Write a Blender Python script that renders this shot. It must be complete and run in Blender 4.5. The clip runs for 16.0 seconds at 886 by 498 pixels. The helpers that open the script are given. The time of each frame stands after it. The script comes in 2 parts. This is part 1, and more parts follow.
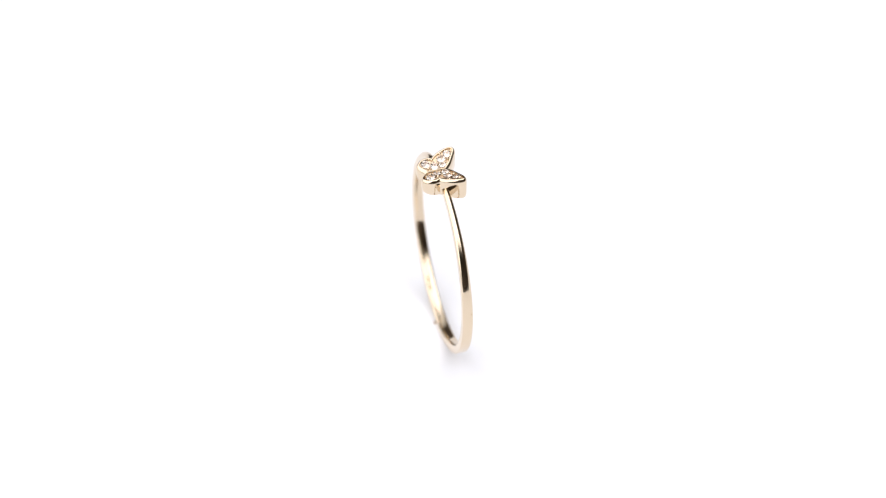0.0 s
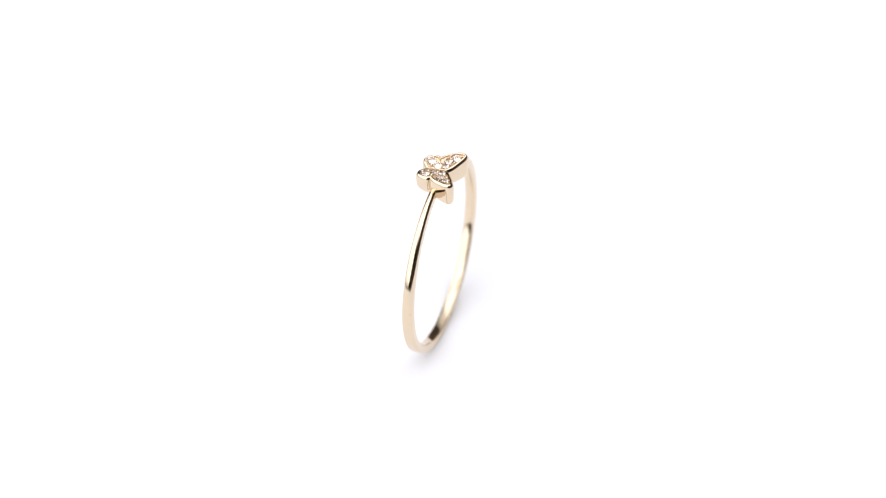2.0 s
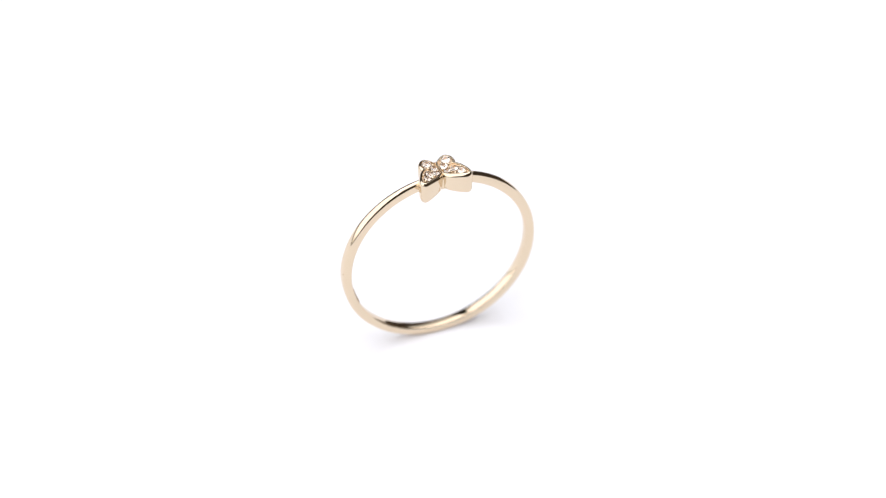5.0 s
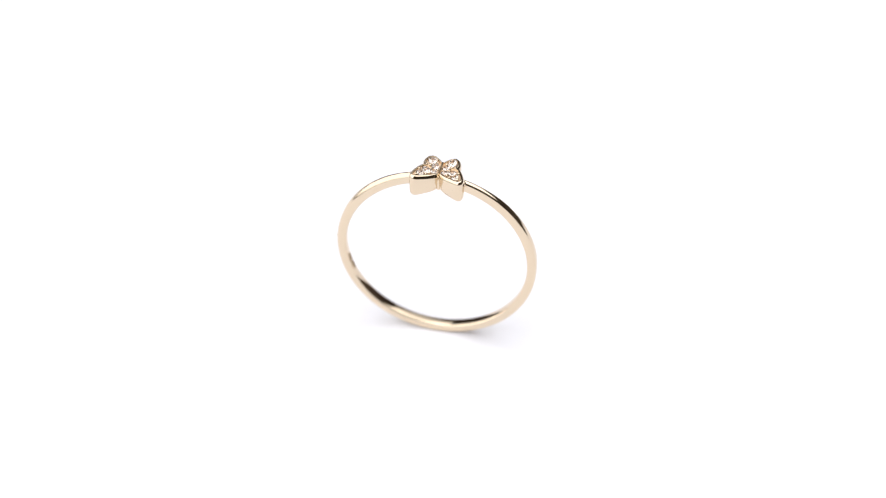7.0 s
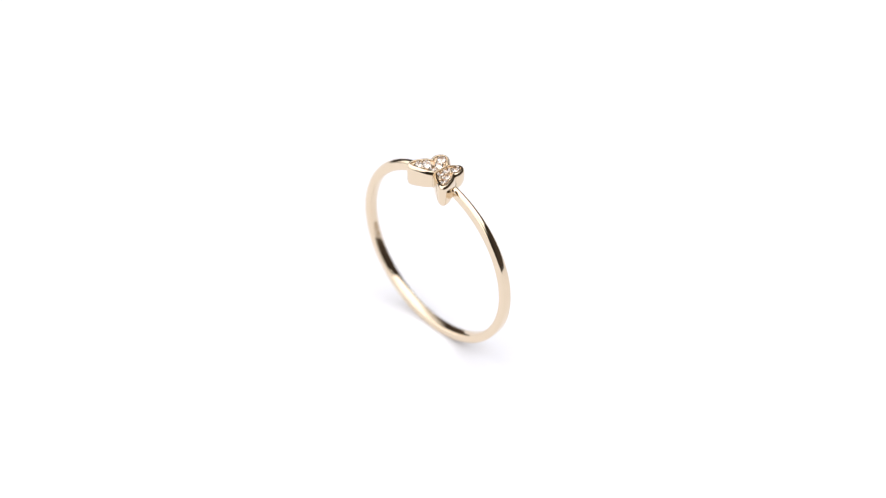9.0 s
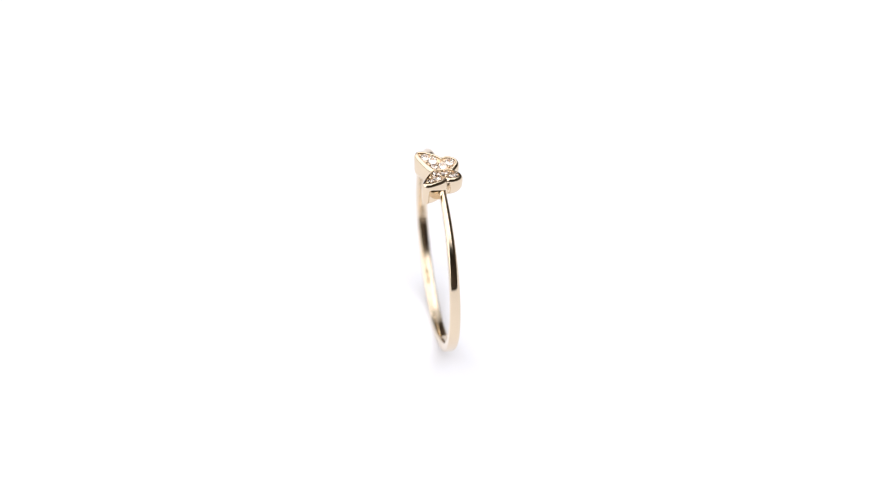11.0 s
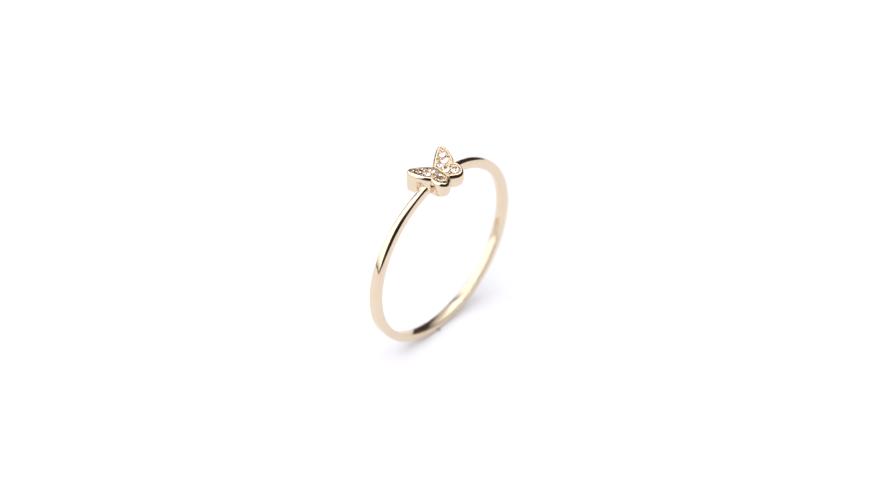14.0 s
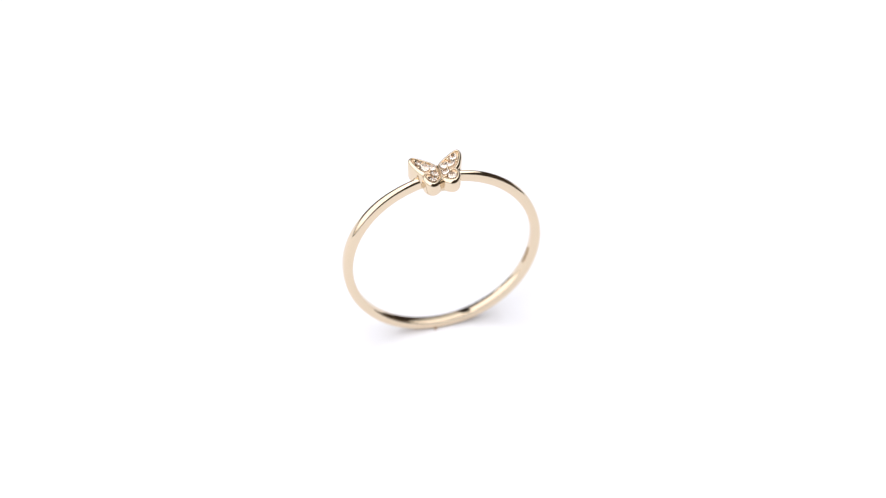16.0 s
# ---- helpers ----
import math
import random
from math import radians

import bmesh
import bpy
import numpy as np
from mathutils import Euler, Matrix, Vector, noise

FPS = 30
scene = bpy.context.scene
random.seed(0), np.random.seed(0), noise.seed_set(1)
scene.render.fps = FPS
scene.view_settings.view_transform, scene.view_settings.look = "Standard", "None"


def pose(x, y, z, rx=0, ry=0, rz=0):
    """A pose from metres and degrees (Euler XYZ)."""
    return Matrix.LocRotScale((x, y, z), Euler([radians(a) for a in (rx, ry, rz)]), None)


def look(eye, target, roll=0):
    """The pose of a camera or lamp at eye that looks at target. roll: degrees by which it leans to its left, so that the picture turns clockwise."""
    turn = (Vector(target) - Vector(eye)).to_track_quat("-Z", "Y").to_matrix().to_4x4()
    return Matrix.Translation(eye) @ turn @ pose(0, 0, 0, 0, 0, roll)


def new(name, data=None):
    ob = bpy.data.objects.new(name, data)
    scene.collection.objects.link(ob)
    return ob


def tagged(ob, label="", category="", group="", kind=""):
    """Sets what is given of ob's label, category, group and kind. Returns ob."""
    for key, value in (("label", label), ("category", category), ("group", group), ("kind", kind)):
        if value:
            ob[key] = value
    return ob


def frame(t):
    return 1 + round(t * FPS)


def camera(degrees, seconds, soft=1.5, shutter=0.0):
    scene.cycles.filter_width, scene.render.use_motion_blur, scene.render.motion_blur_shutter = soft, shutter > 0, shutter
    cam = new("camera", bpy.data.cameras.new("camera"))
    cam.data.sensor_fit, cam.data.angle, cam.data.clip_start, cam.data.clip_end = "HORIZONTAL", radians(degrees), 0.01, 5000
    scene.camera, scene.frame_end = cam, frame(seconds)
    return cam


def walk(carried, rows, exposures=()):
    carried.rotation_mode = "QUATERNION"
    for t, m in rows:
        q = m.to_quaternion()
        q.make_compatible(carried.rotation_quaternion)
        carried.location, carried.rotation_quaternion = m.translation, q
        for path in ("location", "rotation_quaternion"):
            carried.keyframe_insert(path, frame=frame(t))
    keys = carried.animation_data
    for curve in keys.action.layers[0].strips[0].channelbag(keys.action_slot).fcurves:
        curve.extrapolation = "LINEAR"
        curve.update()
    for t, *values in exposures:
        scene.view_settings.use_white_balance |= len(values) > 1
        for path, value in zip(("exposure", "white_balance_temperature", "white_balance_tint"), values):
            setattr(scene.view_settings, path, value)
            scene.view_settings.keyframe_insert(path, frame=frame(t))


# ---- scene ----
MM = 0.001
RING_R = 9.4 * MM          # outer radius of the band
RATE = 16.7987             # degrees a second, clockwise from above
PHASE = -1.0729            # turn of the ring at 6.3 s


def studio_eye():
    """Camera at 304 mm from the ring's middle, 41.8 degrees above the turntable."""
    e = radians(41.8175)
    forward = Vector((0, math.cos(e), -math.sin(e)))
    right = Vector((1, 0, 0))
    up = right.cross(forward)
    eye = Vector((0, 0, RING_R)) - 0.3039926 * forward
    aim = (forward + right * 0.00100 + up * 0.00070).normalized()
    return eye, eye + aim * 0.3


# ---- camera ----
cam = camera(15.2863, 16.0, soft=1.2)
cam.data.dof.use_dof = True
cam.data.dof.focus_distance = 0.2965
cam.data.dof.aperture_fstop = 18.0
EYE, AIM = studio_eye()
walk(cam, [(0.0, look(EYE, AIM)), (16.0, look(EYE, AIM))])

# ---- light: a dark room with a large softbox overhead and one beside the table ----
world = bpy.data.worlds.new("studio_dark")
world.use_nodes = True
world.node_tree.nodes["Background"].inputs["Color"].default_value = (0.02, 0.018, 0.016, 1)
world.node_tree.nodes["Background"].inputs["Strength"].default_value = 1.0
scene.world = world
scene.view_settings.exposure = 0.0


def softbox(name, place, target, width, height, watts, colour, ramp, turn=0):
    """Area lamp whose cloth glows unevenly along its height: ramp is (share of the height, share of full glow)."""
    lamp = bpy.data.lights.new(name, "AREA")
    lamp.shape, lamp.size, lamp.size_y = "RECTANGLE", width, height
    lamp.energy, lamp.color = watts, colour
    lamp.use_nodes = True
    n, l = lamp.node_tree.nodes, lamp.node_tree.links
    cloth = n.new("ShaderNodeNewGeometry")
    apart = n.new("ShaderNodeSeparateXYZ")
    l.new(cloth.outputs["Parametric"], apart.inputs[0])
    glow = n.new("ShaderNodeValToRGB")
    glow.color_ramp.interpolation = "EASE"
    stops = glow.color_ramp.elements
    while len(stops) < len(ramp):
        stops.new(0.5)
    for stop, (at, level) in zip(stops, ramp):
        stop.position, stop.color = at, (level, level, level, 1)
    l.new(apart.outputs["Y"], glow.inputs[0])
    l.new(glow.outputs["Color"], n["Emission"].inputs["Strength"])
    ob = new(name, lamp)
    ob.matrix_world = look(place, target, turn)
    return ob


def aimed(azimuth, elevation, distance):
    """Place at an azimuth (clockwise from the far side) and elevation as seen from the ring."""
    a, e = radians(azimuth), radians(elevation)
    return Vector((math.sin(a) * math.cos(e), math.cos(a) * math.cos(e), math.sin(e))) * distance


softbox("softbox_overhead", (0.145, 0.075, 0.45), (0.145, 0.075, 0), 0.63, 1.35, 5.7, (1.0, 1.0, 1.025),
        ((0.06, 0.03), (0.27, 1.0), (0.58, 1.0), (0.72, 0.42), (1.0, 0.10)))
softbox("softbox_side", aimed(-106, 34, 0.6), (0, 0, 0.01), 1.45, 0.87, 7.35, (1.0, 1.0, 1.025),
        ((0.0, 0.45), (0.2, 1.0), (0.8, 1.0), (1.0, 0.8)))


# ---- materials ----
def material(name):
    m = bpy.data.materials.new(name)
    m.use_nodes = True
    n = m.node_tree.nodes
    return m, n, m.node_tree.links, n["Principled BSDF"]


def textured(name, base, second, scale, rough, rough_span, metal=0.0, bump=0.05, fine=None, distance=0.0001):
    """Two-scale colour and roughness variation with a fine relief."""
    m, n, l, b = material(name)
    co = n.new("ShaderNodeTexCoord")
    big = n.new("ShaderNodeTexNoise")
    big.inputs["Scale"].default_value, big.inputs["Detail"].default_value = scale, 4
    small = n.new("ShaderNodeTexNoise")
    small.inputs["Scale"].default_value, small.inputs["Detail"].default_value = fine or scale * 9, 3
    l.new(co.outputs["Object"], big.inputs["Vector"])
    l.new(co.outputs["Object"], small.inputs["Vector"])
    mix = n.new("ShaderNodeMix")
    mix.data_type = "RGBA"
    mix.inputs[6].default_value, mix.inputs[7].default_value = (*base, 1), (*second, 1)
    l.new(big.outputs["Fac"], mix.inputs[0])
    l.new(mix.outputs[2], b.inputs["Base Color"])
    r = n.new("ShaderNodeMapRange")
    r.inputs["To Min"].default_value, r.inputs["To Max"].default_value = rough - rough_span, rough + rough_span
    l.new(small.outputs["Fac"], r.inputs["Value"])
    l.new(r.outputs["Result"], b.inputs["Roughness"])
    bp = n.new("ShaderNodeBump")
    bp.inputs["Strength"].default_value, bp.inputs["Distance"].default_value = bump, distance
    l.new(small.outputs["Fac"], bp.inputs["Height"])
    l.new(bp.outputs["Normal"], b.inputs["Normal"])
    b.inputs["Metallic"].default_value = metal
    return m


GOLD = textured("polished_gold", (0.775, 0.645, 0.482), (0.75, 0.615, 0.448), 900, 0.09, 0.03, 1.0, 0.05, 2600, 0.00003)
GOLD_CAST = textured("cast_gold_recess", (0.98, 0.79, 0.60), (0.94, 0.72, 0.52), 1800, 0.55, 0.08, 1.0, 0.35, 4200, 0.00008)
GOLD_STAMP = textured("stamped_gold", (0.60, 0.48, 0.35), (0.50, 0.39, 0.27), 3000, 0.45, 0.1, 1.0, 0.3, 6000, 0.00005)
WHITE = textured("white_turntable", (0.85, 0.85, 0.885), (0.835, 0.835, 0.87), 60, 0.55, 0.06, 0.0, 0.03, 1500, 0.00003)
BASE_BLACK = textured("black_plastic", (0.03, 0.03, 0.03), (0.045, 0.045, 0.045), 80, 0.45, 0.08, 0.0, 0.1, 900)
TABLE = textured("dark_table", (0.05, 0.045, 0.04), (0.07, 0.06, 0.052), 14, 0.5, 0.1, 0.0, 0.1, 240)
WALL = textured("dark_wall", (0.26, 0.205, 0.16), (0.235, 0.185, 0.145), 6, 0.8, 0.08, 0.0, 0.1, 160)
WAX = textured("brown_wax", (0.42, 0.29, 0.21), (0.52, 0.38, 0.28), 2500, 0.5, 0.1, 0.0, 0.2, 6000)


def stone_material():
    m, n, l, b = material("champagne_stone")
    b.inputs["Base Color"].default_value = (1.0, 0.86, 0.74, 1)
    b.inputs["Roughness"].default_value = 0.0
    b.inputs["IOR"].default_value = 2.1
    b.inputs["Transmission Weight"].default_value = 1.0
    return m


STONE = stone_material()


# ---- mesh helpers ----
def mesh_of(bm, name, mat, smooth=True):
    me = bpy.data.meshes.new(name)
    bmesh.ops.recalc_face_normals(bm, faces=bm.faces[:])
    for f in bm.faces:
        f.smooth = smooth
    bm.to_mesh(me)
    bm.free()
    me.materials.append(mat)
    return me


def part(name, bm, mat, parent, label="", smooth=True, sharp=0):
    me = mesh_of(bm, name, mat, smooth)
    if sharp:
        me.set_sharp_from_angle(angle=radians(sharp))
    ob = new(name, me)
    ob.parent = parent
    return tagged(ob, label)


def box(bm, a, b):
    v = [bm.verts.new((x, y, z)) for x in (a[0], b[0]) for y in (a[1], b[1]) for z in (a[2], b[2])]
    for q in ((0, 1, 3, 2), (4, 6, 7, 5), (0, 4, 5, 1), (2, 3, 7, 6), (0, 2, 6, 4), (1, 5, 7, 3)):
        bm.faces.new([v[i] for i in q])


def lathe(bm, profile, count=96):
    """Turn a profile of (radius, z) round the z axis."""
    rows = []
    for r, z in profile:
        if r < 1e-9:
            rows.append([bm.verts.new((0, 0, z))])
        else:
            rows.append([bm.verts.new((r * math.cos(2 * math.pi * i / count), r * math.sin(2 * math.pi * i / count), z)) for i in range(count)])
    for p, q in zip(rows, rows[1:]):
        for i in range(count):
            j = (i + 1) % count
            if len(p) == 1:
                bm.faces.new((p[0], q[j], q[i]))
            elif len(q) == 1:
                bm.faces.new((p[i], p[j], q[0]))
            else:
                bm.faces.new((p[i], p[j], q[j], q[i]))


# ---- room ----
def room():
    for name, a, b in (
            ("wall_north", (-1.3, 1.2, -0.8), (1.3, 1.3, 1.4)), ("wall_south", (-1.3, -1.3, -0.8), (1.3, -1.2, 1.4)),
            ("wall_east", (1.2, -1.197, -0.8), (1.3, 1.197, 1.4)), ("wall_west", (-1.3, -1.197, -0.8), (-1.2, 1.197, 1.4))):
        bm = bmesh.new()
        box(bm, a, b)
        tagged(new(name, mesh_of(bm, name, WALL, False)), "plain dark studio wall", "wall", kind="structure")
    bm = bmesh.new()
    box(bm, (-1.3, -1.3, 1.404), (1.3, 1.3, 1.5))
    tagged(new("ceiling", mesh_of(bm, "ceiling", WALL, False)), "plain dark studio ceiling", "ceiling", kind="structure")
    bm = bmesh.new()
    box(bm, (-1.19, -1.19, -0.09), (1.19, 1.19, -0.03))
    tagged(new("floor", mesh_of(bm, "floor", TABLE, False)), "dark matt surface under the turntable", "floor", kind="structure")


room()


def turntable():
    thing = new("turntable")
    bm = bmesh.new()
    r, c = 0.130, 0.0025
    rim = [(r - c + c * math.sin(k * math.pi / 12), -c + c * math.cos(k * math.pi / 12)) for k in range(7)]
    low = [(r - c + c * math.cos(k * math.pi / 12), -0.009 - c * math.sin(k * math.pi / 12)) for k in range(7)]
    lathe(bm, [(0, 0), (0.03, 0), (0.08, 0), (0.12, 0), *rim, *low, (0.06, -0.0115), (0, -0.0115)], 160)
    part("plate", bm, WHITE, thing, "smooth white round plate")
    bm = bmesh.new()
    lathe(bm, [(0, -0.0112), (0.085, -0.0112), (0.09, -0.0135), (0.092, -0.0285), (0.090, -0.03), (0, -0.03)], 96)
    part("base", bm, BASE_BLACK, thing, "low black motor base")
    return tagged(thing, "white round turntable with a smooth matt top, slowly turning", "turntable")


# ---- ring ----
def edge_curve(start, width, steps=10):
    """Outer edge from the dome's slope to the upright side, bent least half-way: (sideways, down) from its start."""
    run, y, d = [], 0.0, 0.0
    for j in range(steps):
        for i in range(8):
            q = start + (math.pi / 2 - start) * (j + (i + 0.5) / 8) / steps
            ds = 1 + 1.6 * math.exp(-((math.degrees(q) - 44) / 17) ** 2)
            y, d = y + ds * math.cos(q), d + ds * math.sin(q)
        run.append((y, d))
    return [(p / y * width, q / y * width) for p, q in run]


def band(parent):
    """Slender band, wider below than at the butterfly, domed outside and flat inside."""
    bm = bmesh.new()
    count, rows = 288, []
    for i in range(count):
        a = 2 * math.pi * i / count          # 0 at the bottom
        k = (1 - math.cos(a)) / 2            # 1 at the top
        hw = (1.00 - 0.39 * k ** 4) * MM / 2
        th = (0.84 + 0.24 * k ** 3) * MM
        dome = radians(4 + 12 * k ** 2)      # slope where the dome meets the rounded edges
        edge = 0.15 + 0.12 * k ** 2
        twist = 0.35 * math.sin(a)           # one edge is filed wider than the other, changing sides round the ring
        edge_far, edge_near = (min(edge * (1 + q), 950 * hw) * MM for q in (twist, -twist))
        inner = 0.20 * MM
        lean = 0.03 * math.sin(3 * a + 0.8) + 0.018 * math.sin(7 * a + 2.1)     # hand-polished unevenness
        swell = 0.006 * MM * math.sin(11 * a + 0.5)
        far, near = hw - edge_far, hw - edge_near
        drop = (far + near) / 2 * math.tan(dome) / 2
        crown = RING_R + ((0.035 + 0.08 * max(0, math.sin(a))) * k ** 3 - 0.006) * MM + swell
        sec = []
        for j in range(13):                  # domed outside
            q = -1 + 2 * j / 12
            y = q * (far if q > 0 else near)
            sec.append((crown - drop * q * q + lean * y * (1 - q * q), y))
        sec += [(crown - drop - d, far + y) for y, d in edge_curve(dome, edge_far)]
        ri = RING_R - th
        for j in range(6):
            q = j / 5 * math.pi / 2
            sec.append((ri + inner * (1 - math.sin(q)), hw - inner * (1 - math.cos(q))))
        for j in range(1, 12):
            q = -1 + 2 * j / 12
            sec.append((ri - (0.02 * MM + swell) * (1 - q * q) - 0.5 * lean * q * hw * (1 - q * q), -q * (hw - inner)))
        for j in range(6):
            q = (5 - j) / 5 * math.pi / 2
            sec.append((ri + inner * (1 - math.sin(q)), -hw + inner * (1 - math.cos(q))))
        sec += [(crown - drop - d, -near - y) for y, d in reversed(edge_curve(dome, edge_near))]
        rows.append([bm.verts.new((r * math.sin(a), y, RING_R - r * math.cos(a))) for r, y in sec])
    n = len(rows[0])
    for i in range(count):
        p, q = rows[i], rows[(i + 1) % count]
        for j in range(n):
            bm.faces.new((p[j], p[(j + 1) % n], q[(j + 1) % n], q[j]))
    return part("band", bm, GOLD, parent, "slender polished yellow gold band")


def hallmark(parent):
    """Worn stamp inside the band: unreadable, so plain bars."""
    bm = bmesh.new()
    r = RING_R - 0.925 * MM
    for k, (deg, tall) in enumerate(((-66.5, 0.34), (-68.6, 0.42), (-70.6, 0.30), (-72.6, 0.42), (-74.8, 0.38), (-76.6, 0.28))):
        a0, a1 = radians(deg), radians(deg - (1.3 if k % 2 else 0.8))
        h = tall / 2 * MM
        v = []
        for a in (a0, a1):
            for y in (-h, h):
                for d in (-0.02 * MM, 0.06 * MM):
                    v.append(bm.verts.new(((r + d) * math.sin(a), y, RING_R - (r + d) * math.cos(a))))
        for q in ((0, 1, 3, 2), (4, 6, 7, 5), (0, 4, 5, 1), (2, 3, 7, 6), (0, 2, 6, 4), (1, 5, 7, 3)):
            bm.faces.new([v[i] for i in q])
    return part("hallmark", bm, GOLD_STAMP, parent, "tiny worn dark stamp inside the band", False)


def smooth_run(points, steps):
    """Catmull-Rom through points, ends included."""
    p = [Vector(q) for q in points]
    p = [2 * p[0] - p[1]] + p + [2 * p[-1] - p[-2]]
    out = []
    for i in range(1, len(p) - 2):
        for s in range(steps):
            t = s / steps
            a, b, c, d = p[i - 1:i + 3]
            out.append(0.5 * (2 * b + (c - a) * t + (2 * a - 5 * b + 4 * c - d) * t * t + (3 * b - a - 3 * c + d) * t ** 3))
    out.append(p[-2])
    return out


FORE = [(0.03, -0.52), (0.55, -0.98), (1.25, -1.40), (1.76, -1.66), (2.05, -1.70), (2.25, -1.52), (2.24, -1.10), (2.05, -0.55), (1.78, 0.00), (1.42, 0.42)]
HIND = [(1.42, 0.42), (1.54, 0.74), (1.52, 1.12), (1.35, 1.52), (1.03, 1.77), (0.66, 1.72), (0.26, 1.40), (0.03, 1.16)]
WING_TOP, WING_RISE, WING_PITCH, WING_BASE = 19.27, 0.165, 0.05, 17.5


def wing_outline():
    run = smooth_run(FORE, 5)[:-1] + smooth_run(HIND, 5)
    last, first = run[-1], run[0]
    run += [last.lerp(first, k / 6) for k in range(1, 6)]
    return [Vector((0.03 + (q.x - 0.03) * 1.03, q.y * 1.02)) for q in run]


def inset(run, d):
    out, n = [], len(run)
    for i in range(n):
        a, b, c = run[i - 1], run[i], run[(i + 1) % n]
        e, f = (b - a).normalized(), (c - b).normalized()
        m = Vector((-e.y - f.y, e.x + f.x)).normalized()
        k = max(0.6, m.dot(Vector((-e.y, e.x))))
        out.append(b + m * (d / k * (0.4 if b.x < 0.05 and d > 0 else 1.0)))
    return out


def wing(parent, side):
    """One pair of wings: a deep polished wall with a rounded rim round a sunk bed."""
    run = wing_outline()
    area = sum(a.x * b.y - b.x * a.y for a, b in zip(run, run[1:] + run[:1]))
    if area < 0:
        run.reverse()
    bm = bmesh.new()

    soft = list(run)
    for _ in range(14):                      # the foot of the wall has rounder corners than its rim
        soft = [(soft[i - 1] + 2 * soft[i] + soft[(i + 1) % len(soft)]) / 4 for i in range(len(soft))]

    def level(d, drop, base=None):
        r = inset(run, d) if base is None else inset([a.lerp(b, 0.6) for a, b in zip(run, soft)], d)
        out = []
        for q in r:
            z = WING_TOP + WING_RISE * max(q.x, 0) - WING_PITCH * q.y - drop if base is None else WING_BASE + base + (0.15 if q.y > 0 else 0.10) * q.y
            out.append(bm.verts.new((side * max(q.x, 0.0) * MM, q.y * MM, z * MM)))
        return out

    rows = [level(0.18, 0, 0.0), level(0.07, 0, 0.03), level(-0.03, 0, 0.10), level(-0.10, 0, 0.20), level(-0.15, 0, 0.35), level(-0.18, 0, 0.54)]
    for d, drop in ((-0.175, 0.37), (-0.157, 0.275), (-0.115, 0.175), (-0.055, 0.08), (-0.004, 0.023), (0.02, 0.006), (0.05, 0.0), (0.12, 0.0)):
        rows.append(level(d, drop))          # sloping shoulder and narrow flat rim
    rows += [level(0.14, 0.008), level(0.15, 0.04), level(0.16, 0.11), level(0.17, 0.25), level(0.18, 0.44)]
    n = len(run)
    for p, q in zip(rows, rows[1:]):
        for i in range(n):
            j = (i + 1) % n
            bm.faces.new((p[i], p[j], q[j], q[i]))
    caps = [bm.faces.new(rows[-1]), bm.faces.new(list(reversed(rows[0])))]
    caps[0].material_index = 1
    bmesh.ops.triangulate(bm, faces=caps)
    ob = part("wing", bm, GOLD, parent, "polished gold butterfly wing wall with bevelled rim", sharp=48)
    ob.data.materials.append(GOLD_CAST)
    return ob


def wing_bed(parent, side):
    """Cast floor of the wing, between the stones."""
    run = wing_outline()
    if sum(a.x * b.y - b.x * a.y for a, b in zip(run, run[1:] + run[:1])) < 0:
        run.reverse()
    bm = bmesh.new()
    loops = [[(q.x, q.y) for q in inset(run, 0.155)]]
    for u, v, r in STONES:                   # a drilled seat under each stone
        loops.append([(u + 0.94 * r * math.cos(k * math.pi / 9), v + 0.94 * r * math.sin(k * math.pi / 9)) for k in range(18)])
    edges = []
    for loop in loops:
        vs = [bm.verts.new((x * MM, y * MM, 0)) for x, y in loop]
        edges += [bm.edges.new((a, b)) for a, b in zip(vs, vs[1:] + vs[:1])]
    bmesh.ops.triangle_fill(bm, use_beauty=True, use_dissolve=False, edges=edges, normal=(0, 0, 1))
    for v in bm.verts:
        x, y = v.co.x / MM, v.co.y / MM
        v.co = (side * v.co.x, v.co.y, (WING_TOP + WING_RISE * x - WING_PITCH * y - 0.17) * MM)
    return part("bed", bm, GOLD_CAST, parent, "rough cast gold bed between the stones", False)


STONES = [(1.62, -1.02, 0.36), (1.20, -0.40, 0.42), (0.52, -0.34, 0.34), (0.50, 0.42, 0.38), (0.92, 1.12, 0.43)]
BEADS = [(1.92, -1.34, 0.15), (1.10, -0.98, 0.15), (1.80, -0.42, 0.14), (0.84, 0.02, 0.13), (1.00, 0.46, 0.16), (1.34, 0.44, 0.13), (0.40, 0.98, 0.14), (0.22, 0.06, 0.10), (0.80, -0.70, 0.12), (1.44, 0.66, 0.10), (0.60, 1.46, 0.10)]


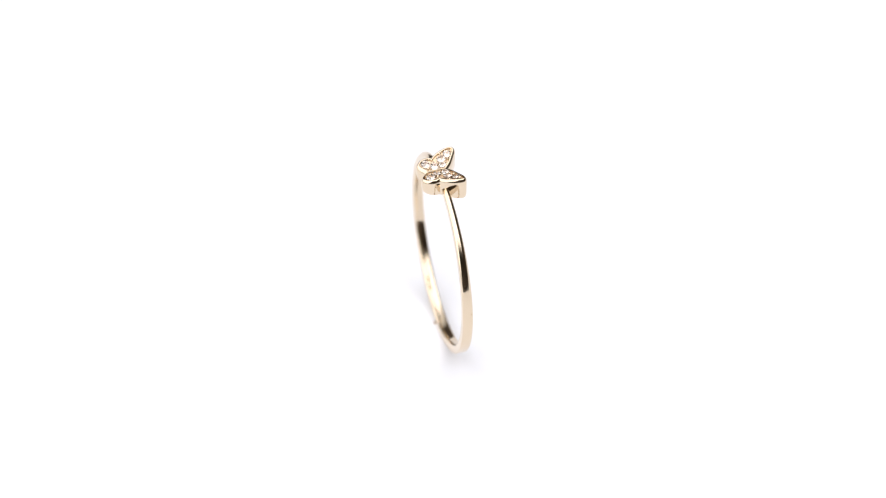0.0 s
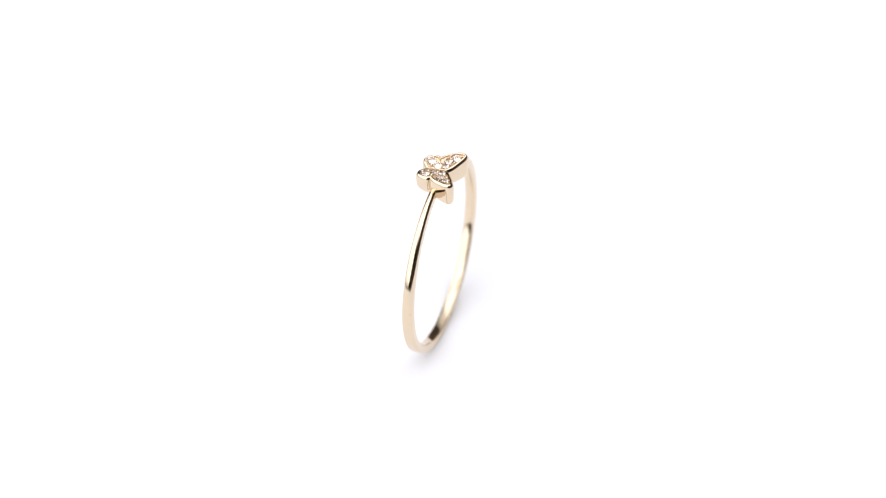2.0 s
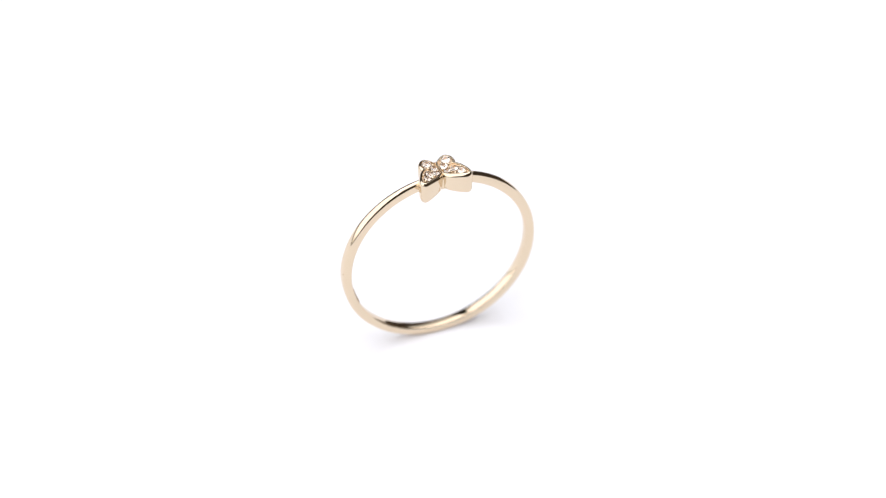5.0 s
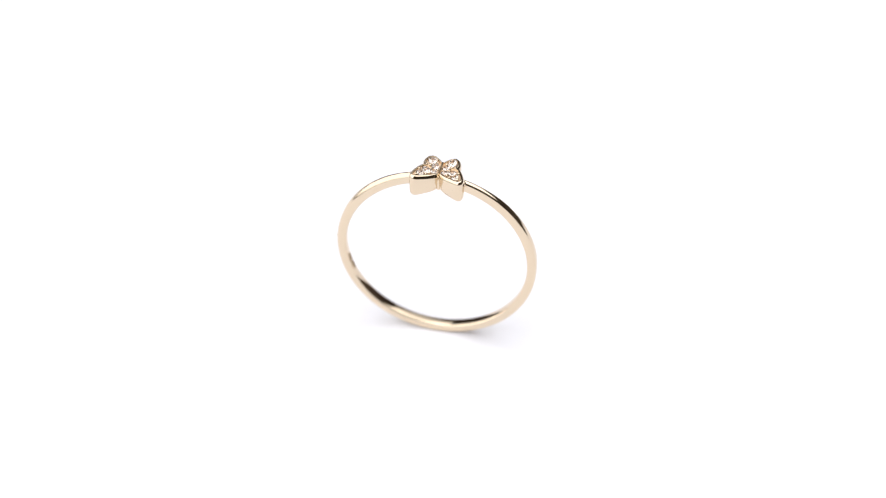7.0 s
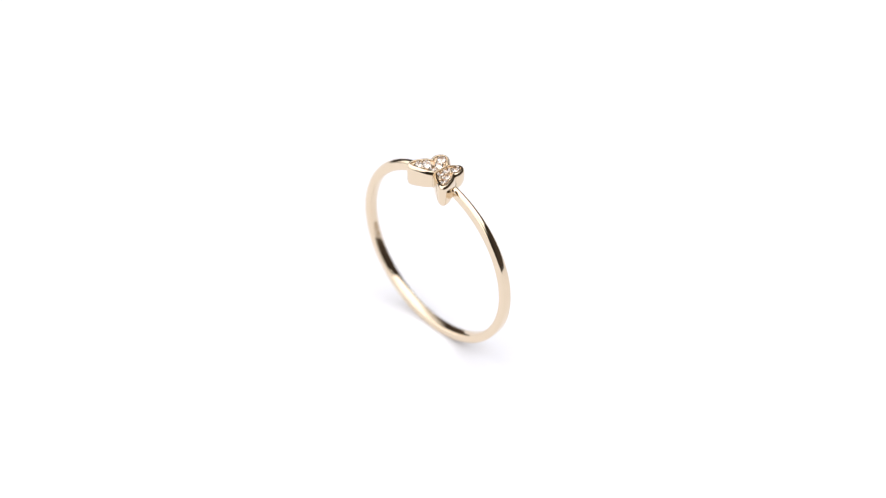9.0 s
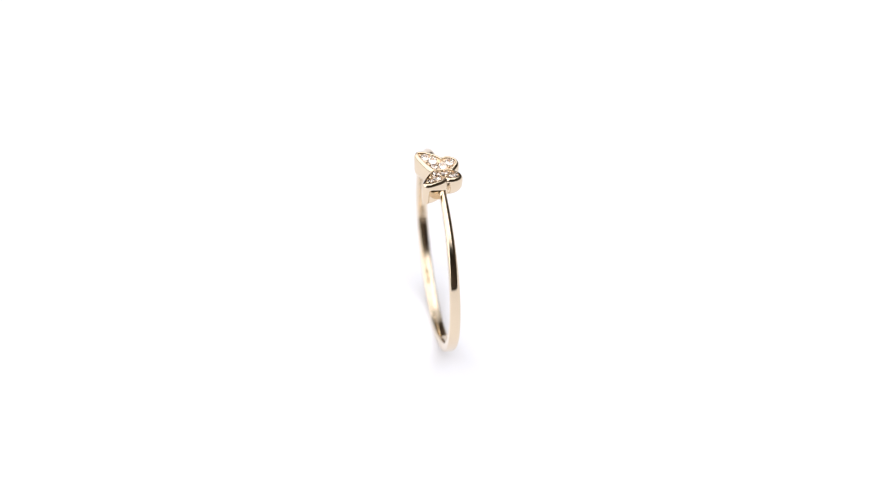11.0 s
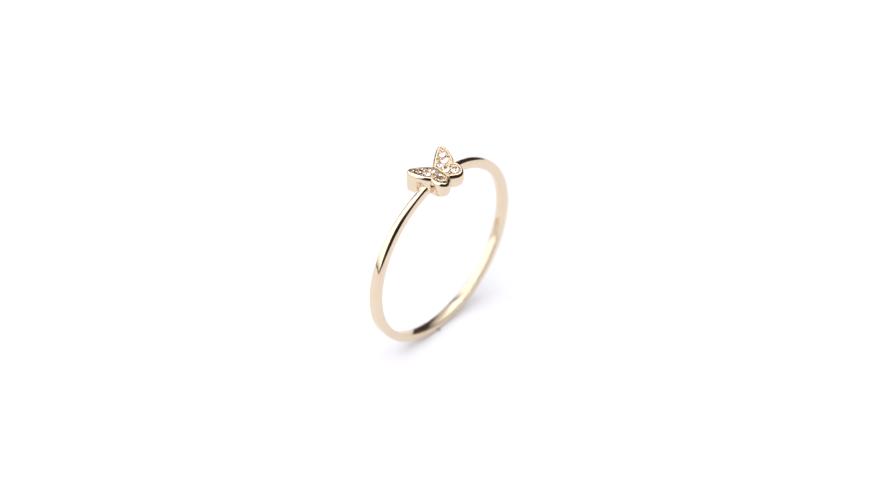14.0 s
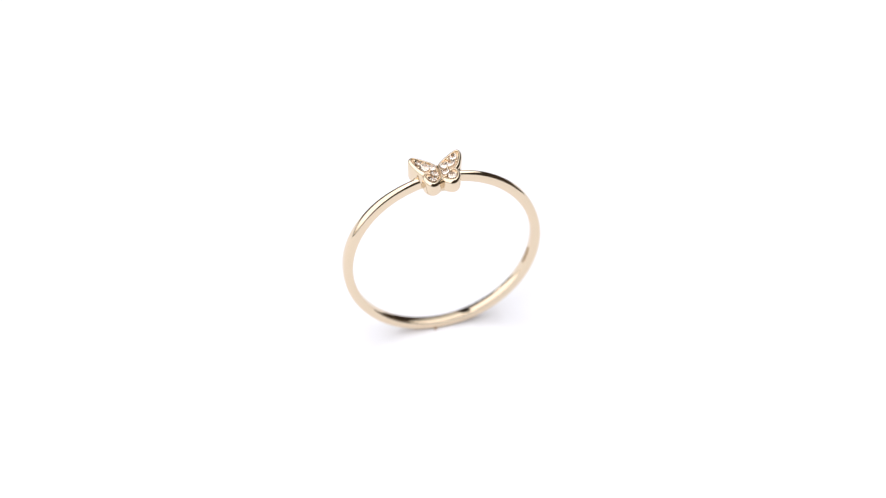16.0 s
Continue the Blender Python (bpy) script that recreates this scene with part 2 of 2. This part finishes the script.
def body(parent):
    """Slim gold body that joins the wings, seen as a rounded column in the front notch."""
    bm = bmesh.new()
    rows = []
    for z, d in ((17.62, 0.02), (17.68, -0.06), (18.70, -0.06), (WING_TOP - 0.30, 0.04), (WING_TOP - 0.20, 0.05), (WING_TOP - 0.15, 0.075), (WING_TOP - 0.13, 0.11)):
        h = 0.16 - d
        ring_ = [(h * math.cos(a), 1.16 + h * math.sin(a)) for a in [math.pi * k / 8 for k in range(9)]]
        ring_ += [(h * math.cos(a), -0.56 + h * math.sin(a)) for a in [math.pi + math.pi * k / 8 for k in range(9)]]
        rows.append([bm.verts.new((x * MM, y * MM, (z + 0.10 * y) * MM)) for x, y in ring_])
    for p, q in zip(rows, rows[1:]):
        for i in range(18):
            j = (i + 1) % 18
            bm.faces.new((p[i], p[j], q[j], q[i]))
    bm.faces.new(rows[-1])
    bm.faces.new(list(reversed(rows[0])))
    return part("butterfly_body", bm, GOLD, parent, "slim polished gold body between the wings", sharp=50)


def stone_mesh():
    """Round brilliant of radius 1: table, star, crown and pavilion facets."""
    bm = bmesh.new()
    n = 8
    table = [bm.verts.new((0.56 * math.cos(2 * math.pi * i / n), 0.56 * math.sin(2 * math.pi * i / n), 0.34)) for i in range(n)]
    mid = [bm.verts.new((0.80 * math.cos(2 * math.pi * (i + 0.5) / n), 0.80 * math.sin(2 * math.pi * (i + 0.5) / n), 0.20)) for i in range(n)]
    top = [bm.verts.new((math.cos(math.pi * i / n), math.sin(math.pi * i / n), 0.03)) for i in range(2 * n)]
    low = [bm.verts.new((math.cos(math.pi * i / n), math.sin(math.pi * i / n), -0.03)) for i in range(2 * n)]
    deep = [bm.verts.new((0.52 * math.cos(2 * math.pi * (i + 0.5) / n), 0.52 * math.sin(2 * math.pi * (i + 0.5) / n), -0.44)) for i in range(n)]
    tip = bm.verts.new((0, 0, -0.78))
    bm.faces.new(table)
    for i in range(n):
        j = (i + 1) % n
        bm.faces.new((table[i], table[j], mid[i]))
        bm.faces.new((table[j], mid[j], top[(2 * i + 2) % 16], mid[i]))
        bm.faces.new((mid[i], top[(2 * i + 1) % 16], top[2 * i]))
        bm.faces.new((mid[i], top[(2 * i + 2) % 16], top[(2 * i + 1) % 16]))
    for i in range(16):
        j = (i + 1) % 16
        bm.faces.new((top[i], top[j], low[j], low[i]))
    for i in range(n):
        j = (i + 1) % n
        bm.faces.new((low[2 * i], low[2 * i + 1], deep[i]))
        bm.faces.new((low[2 * i + 1], low[(2 * i + 2) % 16], deep[i]))
        bm.faces.new((deep[i], low[(2 * i + 2) % 16], deep[j]))
        bm.faces.new((deep[i], deep[j], tip))
    return mesh_of(bm, "stone", STONE, False)


def bead_mesh():
    bm = bmesh.new()
    bmesh.ops.create_icosphere(bm, subdivisions=2, radius=1.0)
    return mesh_of(bm, "prong", GOLD)


def butterfly_ring():
    thing = new("ring")
    hallmark(band(thing))
    stone, bead = stone_mesh(), bead_mesh()
    rng = random.Random(5)
    shift = Vector((0.28 * MM, 0, 0))
    body(thing).location = shift
    for side in (-1, 1):
        w = wing(thing, side)
        w.location = shift
        wing_bed(w, side)
        lean = Matrix.Rotation(-side * math.atan(WING_RISE), 4, "Y")
        for u, v, r in STONES:
            s = new("stone", stone)
            s.parent = w
            tilt = Euler((rng.uniform(-0.22, 0.22), rng.uniform(-0.22, 0.22), rng.uniform(0, 0.8))).to_matrix().to_4x4()
            s.matrix_local = Matrix.Translation((side * u * MM, v * MM, (WING_TOP + WING_RISE * u - WING_PITCH * v - 0.03) * MM)) @ lean @ tilt @ Matrix.Scale(r * MM, 4)
            tagged(s, "small round faceted champagne-clear stone")
        for u, v, r in BEADS:
            s = new("prong", bead)
            s.parent = w
            s.matrix_local = Matrix.Translation((side * u * MM, v * MM, (WING_TOP + WING_RISE * u - WING_PITCH * v - 0.12) * MM)) @ lean @ Matrix.Diagonal((r * MM, r * MM, r * 1.25 * MM, 1))
    joint = bmesh.new()
    bmesh.ops.create_uvsphere(joint, u_segments=24, v_segments=14, radius=1.0)
    joint = mesh_of(joint, "solder_joint", GOLD)
    for side in (-1, 1):
        s = new("solder_joint", joint)
        s.parent = thing
        x = shift.x * 0.5 + side * 2.10 * MM
        lump = 1.0 if side > 0 else 0.8      # the bead of solder is larger at one end
        z = RING_R + math.sqrt(RING_R ** 2 - x ** 2) - (0.24 if side > 0 else 0.26) * MM
        s.matrix_local = Matrix.Translation((x + 0.06 * MM, -(0.14 if side > 0 else 0) * MM, z)) @ Matrix.Rotation(side * 0.25, 4, "Y") @ Matrix.Diagonal((0.52 * lump * MM, 0.29 * lump * MM, 0.29 * lump * MM, 1))
        tagged(s, "rounded polished solder joint between band and butterfly")
    mark = bmesh.new()
    box(mark, (-9.399 * MM, -0.36 * MM, 9.94 * MM), (-9.30 * MM, -0.24 * MM, 9.98 * MM))
    part("scratch", mark, GOLD_STAMP, thing, "short fine scratch across the band", False)
    dab = bmesh.new()
    bmesh.ops.create_icosphere(dab, subdivisions=3, radius=1.0)
    for v in dab.verts:
        v.co *= 1 + 0.25 * noise.noise(v.co * 2.3)
        v.co = Vector((v.co.x * 0.17, v.co.y * 0.12, v.co.z * 0.09)) * MM
    dab = part("wax_dab", dab, WAX, thing, "tiny brown dab of fixing wax under the band")
    dab.location = (0.74 * MM, 0.55 * MM, 0.07 * MM)
    return tagged(thing, "thin yellow gold ring with stone-set butterfly, standing on white turntable", "ring")


TURNTABLE = turntable()
RING = butterfly_ring()


# ---- what moves ----
def motions():
    ring_rows, plate_rows = [], []
    lift = pose(0, 0, RING_R) @ pose(0, 0, 0, -0.4657) @ pose(0, 0, -RING_R)
    for k in range(33):
        t = k * 0.5
        turn = pose(0, 0, 0, 0, 0, PHASE - RATE * (t - 6.3))
        ring_rows.append((t, turn @ pose(-0.2299 * MM, -0.1438 * MM, 0) @ lift))
        plate_rows.append((t, turn))
    walk(RING, ring_rows)
    walk(TURNTABLE, plate_rows)


motions()
